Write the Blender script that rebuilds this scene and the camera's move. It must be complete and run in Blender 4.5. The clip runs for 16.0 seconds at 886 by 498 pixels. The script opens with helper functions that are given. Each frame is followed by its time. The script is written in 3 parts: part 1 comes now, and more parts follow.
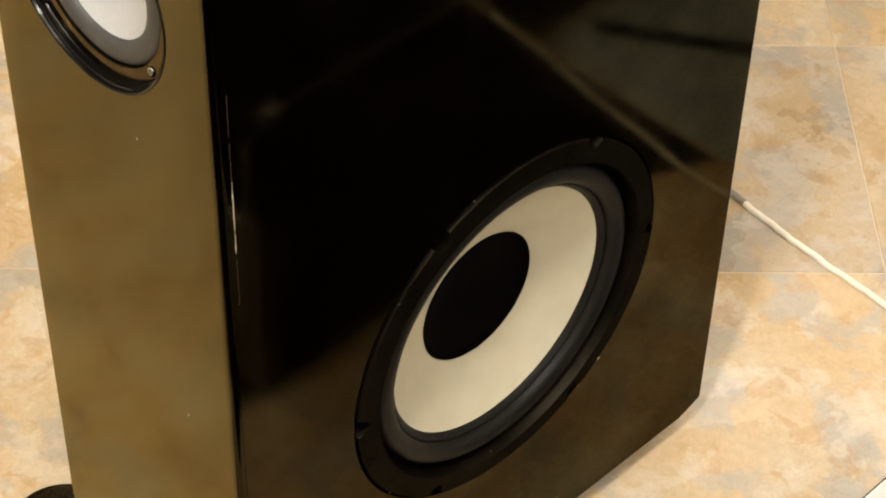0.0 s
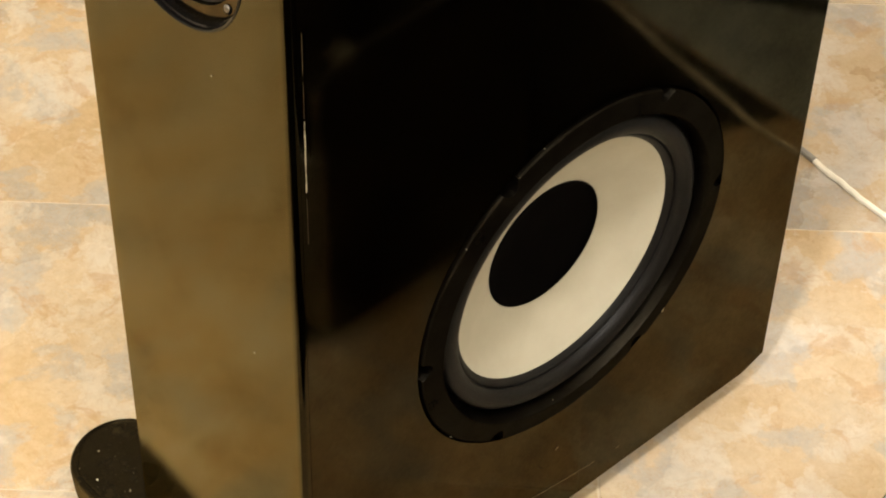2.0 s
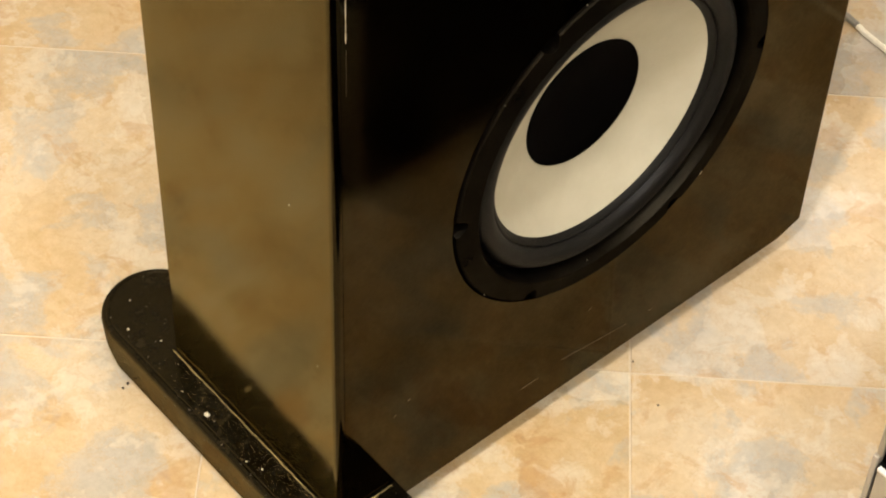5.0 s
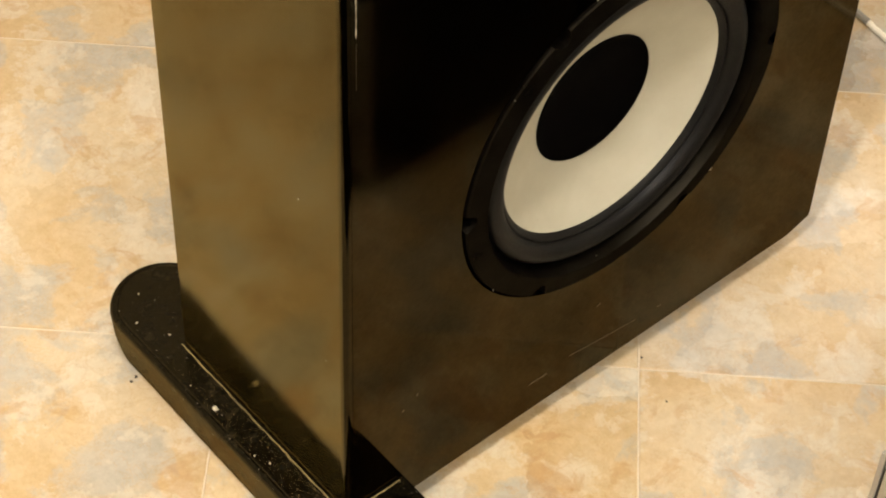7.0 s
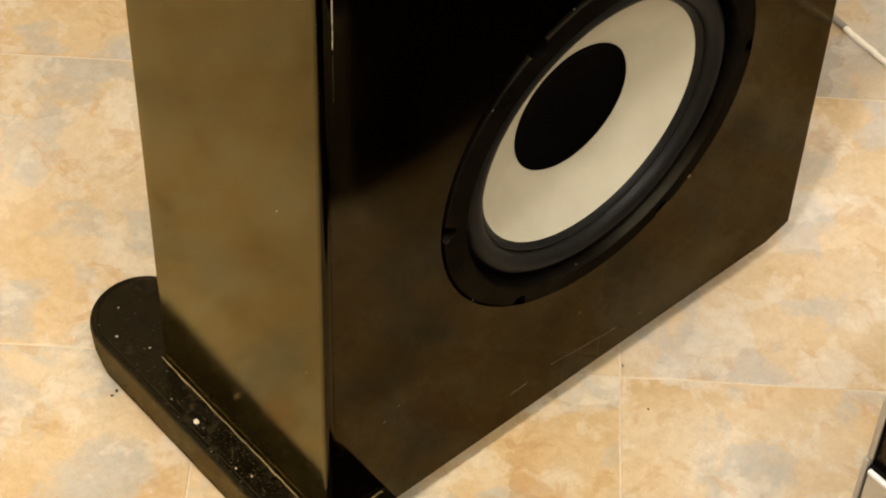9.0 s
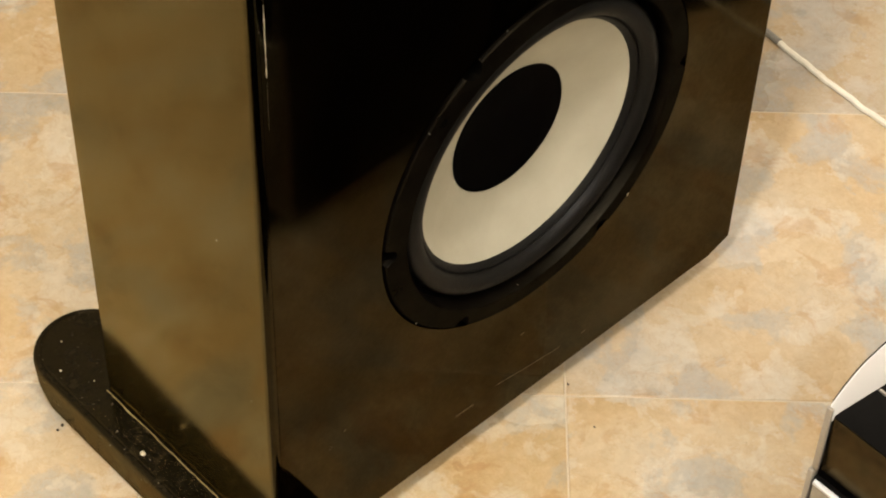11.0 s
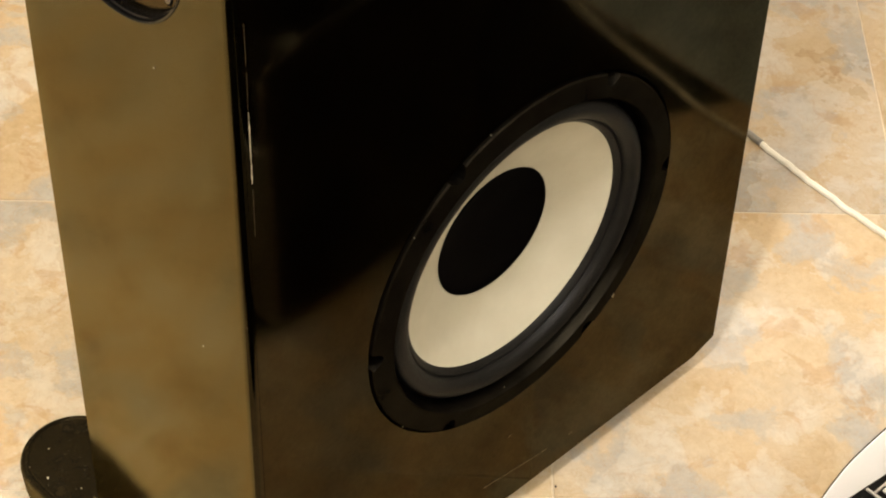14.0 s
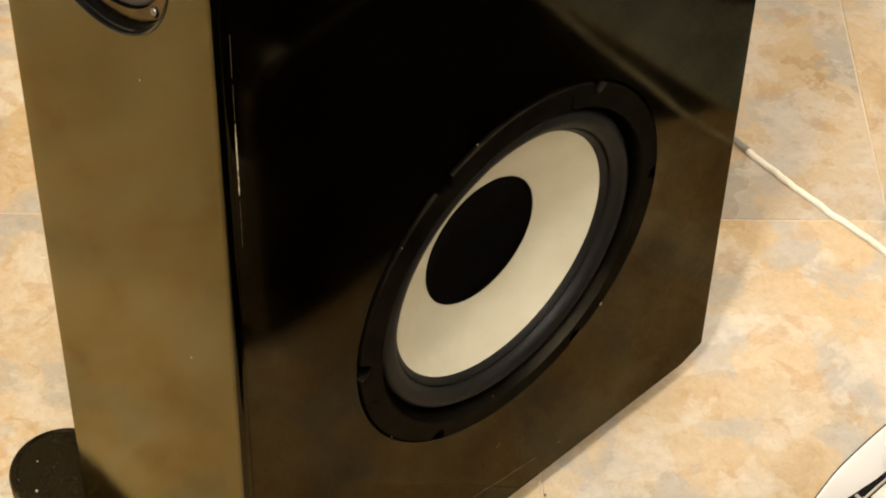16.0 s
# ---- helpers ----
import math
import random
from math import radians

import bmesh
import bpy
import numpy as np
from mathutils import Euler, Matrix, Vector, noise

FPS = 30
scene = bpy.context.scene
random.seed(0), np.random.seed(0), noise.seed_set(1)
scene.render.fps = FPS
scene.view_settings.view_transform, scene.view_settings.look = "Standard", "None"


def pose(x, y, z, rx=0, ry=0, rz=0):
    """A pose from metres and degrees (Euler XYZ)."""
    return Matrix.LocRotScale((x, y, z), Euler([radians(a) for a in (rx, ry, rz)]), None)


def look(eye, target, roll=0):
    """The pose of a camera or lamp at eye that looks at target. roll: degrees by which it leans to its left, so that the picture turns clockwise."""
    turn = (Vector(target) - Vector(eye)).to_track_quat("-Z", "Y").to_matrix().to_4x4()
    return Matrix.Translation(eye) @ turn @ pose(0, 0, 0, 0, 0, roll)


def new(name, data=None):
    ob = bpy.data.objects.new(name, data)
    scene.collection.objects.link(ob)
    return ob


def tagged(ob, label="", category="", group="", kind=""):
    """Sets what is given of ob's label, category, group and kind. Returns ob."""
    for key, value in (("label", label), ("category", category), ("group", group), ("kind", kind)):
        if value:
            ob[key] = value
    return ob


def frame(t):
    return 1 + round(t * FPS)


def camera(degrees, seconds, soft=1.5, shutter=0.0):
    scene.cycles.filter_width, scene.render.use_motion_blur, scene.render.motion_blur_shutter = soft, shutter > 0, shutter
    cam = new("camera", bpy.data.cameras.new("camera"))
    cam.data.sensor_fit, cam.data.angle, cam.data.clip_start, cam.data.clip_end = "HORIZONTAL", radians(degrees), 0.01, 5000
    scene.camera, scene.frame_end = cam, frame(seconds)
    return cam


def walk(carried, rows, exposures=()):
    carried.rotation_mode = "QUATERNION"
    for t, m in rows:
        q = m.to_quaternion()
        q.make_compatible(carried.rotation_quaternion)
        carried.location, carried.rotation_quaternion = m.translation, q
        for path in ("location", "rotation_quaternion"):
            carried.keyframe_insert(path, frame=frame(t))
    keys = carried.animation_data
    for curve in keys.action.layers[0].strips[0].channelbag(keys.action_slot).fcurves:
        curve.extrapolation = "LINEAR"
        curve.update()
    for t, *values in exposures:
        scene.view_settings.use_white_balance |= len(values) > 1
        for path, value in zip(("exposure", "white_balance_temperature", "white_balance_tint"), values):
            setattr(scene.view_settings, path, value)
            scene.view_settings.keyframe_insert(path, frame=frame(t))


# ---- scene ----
cam = camera(23.2, 16.0, soft=2.0)
PATH = [
    (0, (0.639, -0.71, 1.246), (-0.37, 0.313, -0.145), 1.6),
    (0.5, (0.645, -0.713, 1.249), (-0.375, 0.298, -0.143), 1.4),
    (1, (0.643, -0.715, 1.246), (-0.384, 0.283, -0.149), 1.4),
    (1.5, (0.642, -0.715, 1.246), (-0.387, 0.265, -0.161), 1.5),
    (2, (0.641, -0.716, 1.245), (-0.385, 0.244, -0.178), 1.7),
    (2.5, (0.637, -0.715, 1.243), (-0.377, 0.228, -0.2), 2.0),
    (3, (0.637, -0.714, 1.241), (-0.368, 0.211, -0.22), 2.0),
    (3.5, (0.635, -0.715, 1.238), (-0.359, 0.198, -0.237), 2.2),
    (4, (0.634, -0.716, 1.237), (-0.352, 0.188, -0.25), 2.2),
    (4.5, (0.635, -0.715, 1.235), (-0.344, 0.175, -0.265), 2.3),
    (5, (0.633, -0.715, 1.234), (-0.338, 0.165, -0.278), 2.4),
    (7.5, (0.632, -0.715, 1.233), (-0.342, 0.156, -0.281), 2.4),
    (8, (0.632, -0.714, 1.233), (-0.345, 0.158, -0.279), 2.3),
    (10.5, (0.635, -0.712, 1.233), (-0.311, 0.212, -0.267), 2.3),
    (11, (0.637, -0.711, 1.235), (-0.311, 0.224, -0.258), 2.2),
    (11.5, (0.638, -0.712, 1.235), (-0.312, 0.238, -0.246), 2.3),
    (12, (0.639, -0.712, 1.237), (-0.323, 0.249, -0.23), 2.2),
    (12.5, (0.637, -0.712, 1.237), (-0.333, 0.262, -0.215), 2.2),
    (13, (0.639, -0.712, 1.239), (-0.34, 0.267, -0.204), 2.1),
    (13.5, (0.638, -0.713, 1.238), (-0.347, 0.274, -0.195), 2.0),
    (14, (0.64, -0.713, 1.24), (-0.351, 0.277, -0.188), 1.9),
    (14.5, (0.636, -0.711, 1.24), (-0.351, 0.281, -0.189), 2.0),
    (15, (0.641, -0.713, 1.242), (-0.349, 0.283, -0.182), 1.9),
    (15.5, (0.64, -0.713, 1.241), (-0.35, 0.284, -0.182), 1.9),
    (16, (0.64, -0.713, 1.241), (-0.347, 0.289, -0.181), 1.8),
]
EXPOSURES = [(0, -0.03), (5, 0.0), (7.3, -0.08), (8.2, -0.10), (10.3, -0.20), (11, -0.24), (12, -0.35), (13, -0.34), (13.5, -0.16), (14, 0.0), (16, 0.0)]
walk(cam, [(t, look(eye, target, roll)) for t, eye, target, roll in PATH], EXPOSURES)

# ---------------- light ----------------
world = bpy.data.worlds.new("room_air")
scene.world = world
world.use_nodes = True
world.node_tree.nodes["Background"].inputs[0].default_value = (1.0, 0.8, 0.55, 1)
world.node_tree.nodes["Background"].inputs[1].default_value = 0.02

LAMP, LAMP_B, LAMP_C = (0.36, -0.74, 2.24), (-0.62, 1.45, 2.24), (1.30, -0.55, 2.24)


def lamp(name, at, radius, watts, colour):
    data = bpy.data.lights.new(name, "POINT")
    data.shadow_soft_size, data.energy, data.color = radius, watts, colour
    ob = new(name, data)
    ob.location = at
    return ob


lamp("ceiling_lamp_light", LAMP, 0.07, 102, (1.0, 0.935, 0.845))
lamp("far_lamp_light", LAMP_B, 0.09, 11, (1.0, 0.97, 0.95))
lamp("near_lamp_light", LAMP_C, 0.09, 48, (1.0, 0.94, 0.86))


# ---------------- materials ----------------
def material(name):
    m = bpy.data.materials.new(name)
    m.use_nodes = True
    t = m.node_tree
    return m, t, t.nodes["Principled BSDF"]


def node(t, kind, **values):
    n = t.nodes.new(kind)
    for key, v in values.items():
        n.inputs[key].default_value = v
    return n


def noise_node(t, vector, scale, detail=4.0, rough=0.55, distortion=0.0):
    n = node(t, "ShaderNodeTexNoise", Scale=scale, Detail=detail, Roughness=rough, Distortion=distortion)
    t.links.new(vector, n.inputs["Vector"])
    return n.outputs["Fac"]


def ramp(t, fac, stops):
    n = t.nodes.new("ShaderNodeValToRGB")
    e = n.color_ramp.elements
    while len(e) < len(stops):
        e.new(0.5)
    for k, (p, c) in enumerate(stops):
        e[k].position = p
        e[k].color = (*c, 1) if len(c) == 3 else c
    t.links.new(fac, n.inputs["Fac"])
    return n.outputs["Color"]


def grey(v):
    return (v, v, v)


def mix(t, fac, a, b, mode="MIX"):
    n = t.nodes.new("ShaderNodeMix")
    n.data_type, n.blend_type = "RGBA", mode
    for value, k in ((fac, 0), (a, 6), (b, 7)):
        if isinstance(value, (int, float)):
            n.inputs[k].default_value = value
        elif isinstance(value, tuple):
            n.inputs[k].default_value = (*value, 1)
        else:
            t.links.new(value, n.inputs[k])
    return n.outputs[2]


def bump(t, bsdf, height, strength, distance):
    b = node(t, "ShaderNodeBump", Strength=strength, Distance=distance)
    t.links.new(height, b.inputs["Height"])
    t.links.new(b.outputs["Normal"], bsdf.inputs["Normal"])


def place(t):
    return t.nodes.new("ShaderNodeNewGeometry").outputs["Position"]


def stretched(t, vector, scale):
    n = t.nodes.new("ShaderNodeVectorMath")
    n.operation = "MULTIPLY"
    n.inputs[1].default_value = scale
    t.links.new(vector, n.inputs[0])
    return n.outputs[0]


def plain(name, colour, rough, metal=0.0, vary=0.12, grain=60.0, relief=0.0, ior=1.5, gloss=0.5):
    """A surface with blotches, fine grain and uneven gloss."""
    m, t, b = material(name)
    p = place(t)
    big, fine = noise_node(t, p, grain * 0.15, 5), noise_node(t, p, grain * 8, 3)
    both = mix(t, 0.5, big, fine)
    lo, hi = tuple(c * (1 - vary) for c in colour), tuple(min(1, c * (1 + vary)) for c in colour)
    t.links.new(ramp(t, both, [(0.35, lo), (0.65, hi)]), b.inputs["Base Color"])
    t.links.new(ramp(t, big, [(0.3, grey(rough * 0.85)), (0.7, grey(min(1, rough * 1.2)))]), b.inputs["Roughness"])
    b.inputs["Metallic"].default_value = metal
    b.inputs["IOR"].default_value = ior
    b.inputs["Specular IOR Level"].default_value = gloss
    if relief:
        bump(t, b, fine, 0.4, relief)
    return m


def add_gloss(t, b, colour, rough, ior=0.0):
    """A tinted reflection over the body colour, in place of the clear one; with an ior it grows at grazing angles."""
    b.inputs["Specular IOR Level"].default_value = 0.0
    if ior:
        colour = mix(t, 1.0, colour, node(t, "ShaderNodeFresnel", IOR=ior).outputs[0], "MULTIPLY")
    g = t.nodes.new("ShaderNodeBsdfGlossy")
    t.links.new(colour, g.inputs["Color"])
    t.links.new(rough, g.inputs["Roughness"])
    both = t.nodes.new("ShaderNodeAddShader")
    t.links.new(b.outputs[0], both.inputs[0])
    t.links.new(g.outputs[0], both.inputs[1])
    out = [n for n in t.nodes if n.type == "OUTPUT_MATERIAL"][0]
    t.links.new(both.outputs[0], out.inputs["Surface"])
    return g


def bump_both(t, b, g, height, strength, distance):
    bump(t, b, height, strength, distance)
    t.links.new(b.inputs["Normal"].links[0].from_socket, g.inputs["Normal"])


def make_lacquer():
    """Black satin lacquer, rubbed and slightly wavy."""
    m, t, b = material("black_lacquer")
    p = place(t)
    cloud = noise_node(t, p, 19.0, 6, 0.62)
    fine = noise_node(t, p, 900.0, 2)
    rub = noise_node(t, stretched(t, p, (700, 700, 24)), 1.0, 3)
    t.links.new(ramp(t, cloud, [(0.36, (0.00004, 0.00003, 0.00002)), (0.66, (0.0007, 0.00045, 0.0001))]), b.inputs["Base Color"])
    b.inputs["Roughness"].default_value = 0.6
    smear = mix(t, 0.35, noise_node(t, p, 13.0, 4, 0.5), noise_node(t, p, 330.0, 4, 0.7))
    tint = ramp(t, smear, [(0.35, (0.30, 0.232, 0.118)), (0.65, (0.56, 0.450, 0.260))])
    g = add_gloss(t, b, tint, ramp(t, mix(t, 0.45, cloud, rub), [(0.3, grey(0.045)), (0.7, grey(0.105))]), 1.5)
    bump_both(t, b, g, mix(t, 0.30, noise_node(t, p, 24.0, 2), mix(t, 0.5, fine, rub)), 0.06, 0.0005)
    return m


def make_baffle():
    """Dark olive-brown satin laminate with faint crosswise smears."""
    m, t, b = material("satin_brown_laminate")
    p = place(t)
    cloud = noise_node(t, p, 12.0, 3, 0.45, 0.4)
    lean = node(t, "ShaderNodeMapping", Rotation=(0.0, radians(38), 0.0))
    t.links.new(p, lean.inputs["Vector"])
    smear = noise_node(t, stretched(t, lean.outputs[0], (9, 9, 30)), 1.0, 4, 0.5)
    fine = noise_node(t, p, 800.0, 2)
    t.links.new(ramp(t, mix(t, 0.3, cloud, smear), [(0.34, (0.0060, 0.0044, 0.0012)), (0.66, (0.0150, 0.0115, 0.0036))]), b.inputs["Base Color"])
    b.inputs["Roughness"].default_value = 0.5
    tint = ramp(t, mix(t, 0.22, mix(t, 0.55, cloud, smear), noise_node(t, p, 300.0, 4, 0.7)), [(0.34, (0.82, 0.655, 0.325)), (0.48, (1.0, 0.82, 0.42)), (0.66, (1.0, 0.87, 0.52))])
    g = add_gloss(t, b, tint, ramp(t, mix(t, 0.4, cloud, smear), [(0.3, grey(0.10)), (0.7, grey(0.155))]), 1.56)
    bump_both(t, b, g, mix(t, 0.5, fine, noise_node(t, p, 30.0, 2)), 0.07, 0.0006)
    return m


def make_foot_paint():
    """Black moulded foot with dust and pale specks."""
    m, t, b = material("dusty_black_plastic")
    p = place(t)
    dust = noise_node(t, p, 55.0, 6, 0.7)
    specks = noise_node(t, p, 420.0, 1)
    base = ramp(t, dust, [(0.35, (0.0012, 0.0010, 0.0005)), (0.80, (0.012, 0.0095, 0.0055))])
    spot = ramp(t, specks, [(0.745, grey(0.0)), (0.79, grey(0.6))])
    gold = noise_node(t, p, 700.0, 2)
    base = mix(t, ramp(t, gold, [(0.64, grey(0.0)), (0.74, grey(0.18))]), base, (0.16, 0.115, 0.03))
    t.links.new(mix(t, spot, base, (0.35, 0.31, 0.24)), b.inputs["Base Color"])
    # dust dulls what faces up; the flanks stay glossy
    split = t.nodes.new("ShaderNodeSeparateXYZ")
    t.links.new(t.nodes.new("ShaderNodeNewGeometry").outputs["Normal"], split.inputs[0])
    flat = ramp(t, split.outputs["Z"], [(0.15, grey(0.0)), (0.85, grey(1.0))])
    tint = mix(t, flat, ramp(t, dust, [(0.3, (0.150, 0.120, 0.062)), (0.7, (0.105, 0.083, 0.043))]), ramp(t, dust, [(0.3, (0.024, 0.019, 0.010)), (0.7, (0.014, 0.011, 0.006))]))
    g = add_gloss(t, b, tint, ramp(t, dust, [(0.4, grey(0.16)), (0.75, grey(0.36))]))
    bump_both(t, b, g, noise_node(t, p, 300.0, 3), 0.15, 0.001)
    return m


def make_tile():
    """Stone-print vinyl tile: ochre and tan clouds, greyish and whitish patches, small rust marks."""
    m, t, b = material("stone_tile")
    info = t.nodes.new("ShaderNodeObjectInfo")
    shift = node(t, "ShaderNodeVectorMath")
    shift.operation = "SCALE"
    spread = t.nodes.new("ShaderNodeCombineXYZ")
    for k in range(3):
        t.links.new(info.outputs["Random"], spread.inputs[k])
    t.links.new(spread.outputs[0], shift.inputs[0])
    shift.inputs["Scale"].default_value = 37.0
    add = t.nodes.new("ShaderNodeVectorMath")
    add.operation = "ADD"
    t.links.new(place(t), add.inputs[0])
    t.links.new(shift.outputs[0], add.inputs[1])
    p = add.outputs[0]
    cloud = noise_node(t, p, 9.0, 6, 0.58, 0.15)
    patch = noise_node(t, p, 14.0, 6, 0.58, 0.25)
    pale = noise_node(t, p, 20.0, 7, 0.62, 0.2)
    fine = noise_node(t, p, 110.0, 6, 0.75)
    rust = noise_node(t, p, 24.0, 7, 0.62, 0.5)
    col = ramp(t, cloud, [(0.28, (0.525, 0.37, 0.19)), (0.43, (0.595, 0.45, 0.26)), (0.56, (0.63, 0.51, 0.335)), (0.72, (0.60, 0.52, 0.385))])
    col = mix(t, ramp(t, patch, [(0.515, grey(0.0)), (0.545, grey(0.45)), (0.62, grey(0.80))]), col, (0.455, 0.445, 0.40))
    col = mix(t, ramp(t, pale, [(0.525, grey(0.0)), (0.555, grey(0.45)), (0.65, grey(0.75))]), col, (0.69, 0.63, 0.51))
    col = mix(t, ramp(t, rust, [(0.57, grey(0.0)), (0.63, grey(0.48))]), col, (0.50, 0.30, 0.125))
    vein = noise_node(t, p, 46.0, 8, 0.7, 0.6)
    col = mix(t, ramp(t, vein, [(0.475, grey(0.0)), (0.50, grey(0.34)), (0.525, grey(0.0))]), col, (0.53, 0.36, 0.17))
    col = mix(t, 0.55, col, ramp(t, fine, [(0.3, grey(0.30)), (0.7, grey(0.70))]), "SOFT_LIGHT")
    # larger printed stones with harder edges
    warp = node(t, "ShaderNodeTexNoise", Scale=11.0, Detail=5.0, Roughness=0.6)
    t.links.new(p, warp.inputs["Vector"])
    bend = t.nodes.new("ShaderNodeVectorMath")
    bend.operation = "MULTIPLY_ADD"
    t.links.new(warp.outputs["Color"], bend.inputs[0])
    bend.inputs[1].default_value = (0.13, 0.13, 0.13)
    t.links.new(p, bend.inputs[2])
    cells = node(t, "ShaderNodeTexVoronoi", Scale=7.5)
    t.links.new(bend.outputs[0], cells.inputs["Vector"])
    shade = t.nodes.new("ShaderNodeSeparateColor")
    t.links.new(cells.outputs["Color"], shade.inputs[0])
    col = mix(t, 0.75, col, ramp(t, shade.outputs[0], [(0.0, (0.35, 0.325, 0.30)), (0.35, (0.46, 0.45, 0.435)), (0.65, (0.55, 0.54, 0.53)), (1.0, (0.60, 0.60, 0.61))]), "SOFT_LIGHT")
    chips = noise_node(t, p, 260.0, 4, 0.7)
    col = mix(t, ramp(t, chips, [(0.66, grey(0.0)), (0.72, grey(0.45))]), col, (0.36, 0.25, 0.13))
    col = mix(t, 1.0, col, info.outputs["Color"], "MULTIPLY")
    t.links.new(col, b.inputs["Base Color"])
    t.links.new(ramp(t, fine, [(0.3, grey(0.34)), (0.7, grey(0.52))]), b.inputs["Roughness"])
    bump(t, b, mix(t, 0.5, fine, patch), 0.25, 0.001)
    return m


def make_cone():
    m, t, b = material("cream_cone")
    p = place(t)
    big, spot = noise_node(t, p, 18.0, 5, 0.6), noise_node(t, p, 120.0, 3, 0.6)
    col = ramp(t, big, [(0.3, (0.46, 0.435, 0.33)), (0.7, (0.56, 0.535, 0.425))])
    col = mix(t, ramp(t, spot, [(0.66, grey(0.0)), (0.8, grey(0.35))]), col, (0.40, 0.34, 0.24))
    t.links.new(col, b.inputs["Base Color"])
    b.inputs["Roughness"].default_value = 0.55
    bump(t, b, noise_node(t, p, 900.0, 2), 0.12, 0.0004)
    return m


def make_satin(name, body, tint, rough, relief):
    """A dark coat with an even warm sheen and a fine pebbled grain."""
    m, t, b = material(name)
    p = place(t)
    big, fine = noise_node(t, p, 45.0, 5, 0.6), noise_node(t, p, 950.0, 3)
    t.links.new(ramp(t, fine, [(0.35, tuple(c * 0.5 for c in body)), (0.75, tuple(c * 2.2 for c in body))]), b.inputs["Base Color"])
    b.inputs["Roughness"].default_value = 0.6
    g = add_gloss(t, b, ramp(t, big, [(0.35, tuple(c * 0.7 for c in tint)), (0.65, tuple(c * 1.25 for c in tint))]), ramp(t, big, [(0.3, grey(rough * 0.8)), (0.7, grey(rough * 1.3))]))
    bump_both(t, b, g, fine, 0.35, relief)
    return m


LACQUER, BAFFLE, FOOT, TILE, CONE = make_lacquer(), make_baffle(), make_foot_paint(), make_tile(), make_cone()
GROUT = plain("cream_grout", (0.68, 0.59, 0.45), 0.8, vary=0.1)
FRAME = make_satin("black_frame_steel", (0.0011, 0.0009, 0.0007), (0.0115, 0.0099, 0.0070), 0.34, 0.0012)
FLANGE = make_satin("glossy_black_flange", (0.0030, 0.0026, 0.0020), (0.105, 0.080, 0.042), 0.10, 0.0004)
RUBBER = plain("black_rubber", (0.0046, 0.0042, 0.0037), 0.5, vary=0.45, grain=90, relief=0.0008, gloss=0.19)
CAP = plain("black_felt_cap", (0.0010, 0.0007, 0.0006), 0.9, vary=0.3, grain=200, relief=0.0004, gloss=0.03)
GLOSS = plain("black_gloss_plastic", (0.0035, 0.003, 0.0028), 0.16, vary=0.3, gloss=0.18)
GREY_RUBBER = plain("grey_rubber", (0.050, 0.049, 0.049), 0.55, vary=0.15, grain=90)
WHITE_CONE = plain("white_cone_paper", (0.50, 0.53, 0.56), 0.45, vary=0.05)
DEVICE_GLOSS = make_satin("device_gloss_black", (0.0024, 0.0020, 0.0017), (0.060, 0.046, 0.025), 0.10, 0.0002)
DEVICE_BLACK = plain("black_panel", (0.0030, 0.0026, 0.0022), 0.45, vary=0.3, gloss=0.10)
SEAM = plain("dusty_glue_seam", (0.30, 0.23, 0.10), 0.7, vary=0.85, grain=300)
DUST = plain("gold_dust", (0.30, 0.22, 0.09), 0.8, vary=0.4, grain=300)
CHIP = plain("bare_wood_filler", (0.50, 0.43, 0.31), 0.7, vary=0.4, grain=200)
SCUFF = plain("pale_scuff", (0.14, 0.105, 0.06), 0.6, vary=0.4, grain=200)
CABLE = plain("white_cable_jacket", (0.92, 0.89, 0.80), 0.5, vary=0.08)
SILVER = plain("silver_plastic", (0.45, 0.41, 0.35), 0.35, metal=0.3, vary=0.05)
WHITE = plain("white_plastic", (0.97, 0.97, 0.98), 0.3, vary=0.01, gloss=0.9)
SCREEN = plain("pale_display_glass", (0.50, 0.49, 0.43), 0.4, vary=0.05)
STEEL = plain("dark_screw_steel", (0.20, 0.19, 0.18), 0.14, metal=1.0, vary=0.05)
WALL = plain("painted_wall", (0.72, 0.67, 0.58), 0.85, vary=0.06, grain=30, relief=0.0008)
CEILING = plain("white_ceiling_paint", (0.84, 0.82, 0.77), 0.9, vary=0.03, grain=30)
TRIM = plain("painted_trim", (0.55, 0.50, 0.42), 0.5, vary=0.05)
CRUMB = plain("dark_crumb", (0.03, 0.022, 0.015), 0.8, vary=0.4, grain=300)
FLECK = plain("pale_fleck", (0.24, 0.21, 0.15), 0.8, vary=0.3, grain=300)
PALE_CRUMB = plain("pale_crumb", (0.70, 0.64, 0.50), 0.8, vary=0.2, grain=300)
GLASS_GLOW, _t, _b = material("lamp_glass")
_b.inputs["Emission Color"].default_value = (1.0, 0.93, 0.82, 1)
_b.inputs["Emission Strength"].default_value = 4.0


# ---------------- mesh helpers ----------------
def finish(name, bm, mat, parent=None, label="", smooth=35.0):
    me = bpy.data.meshes.new(name)
    bmesh.ops.recalc_face_normals(bm, faces=bm.faces[:])
    bm.to_mesh(me)
    bm.free()
    me.materials.append(mat)
    if smooth:
        for f in me.polygons:
            f.use_smooth = True
        me.set_sharp_from_angle(angle=radians(smooth))
    ob = new(name, me)
    if parent:
        ob.parent = parent
    if label:
        tagged(ob, label)
    return ob


def part(name, bm, mat, parent, label="", smooth=35.0):
    return finish(name, bm, mat, parent, label, smooth)


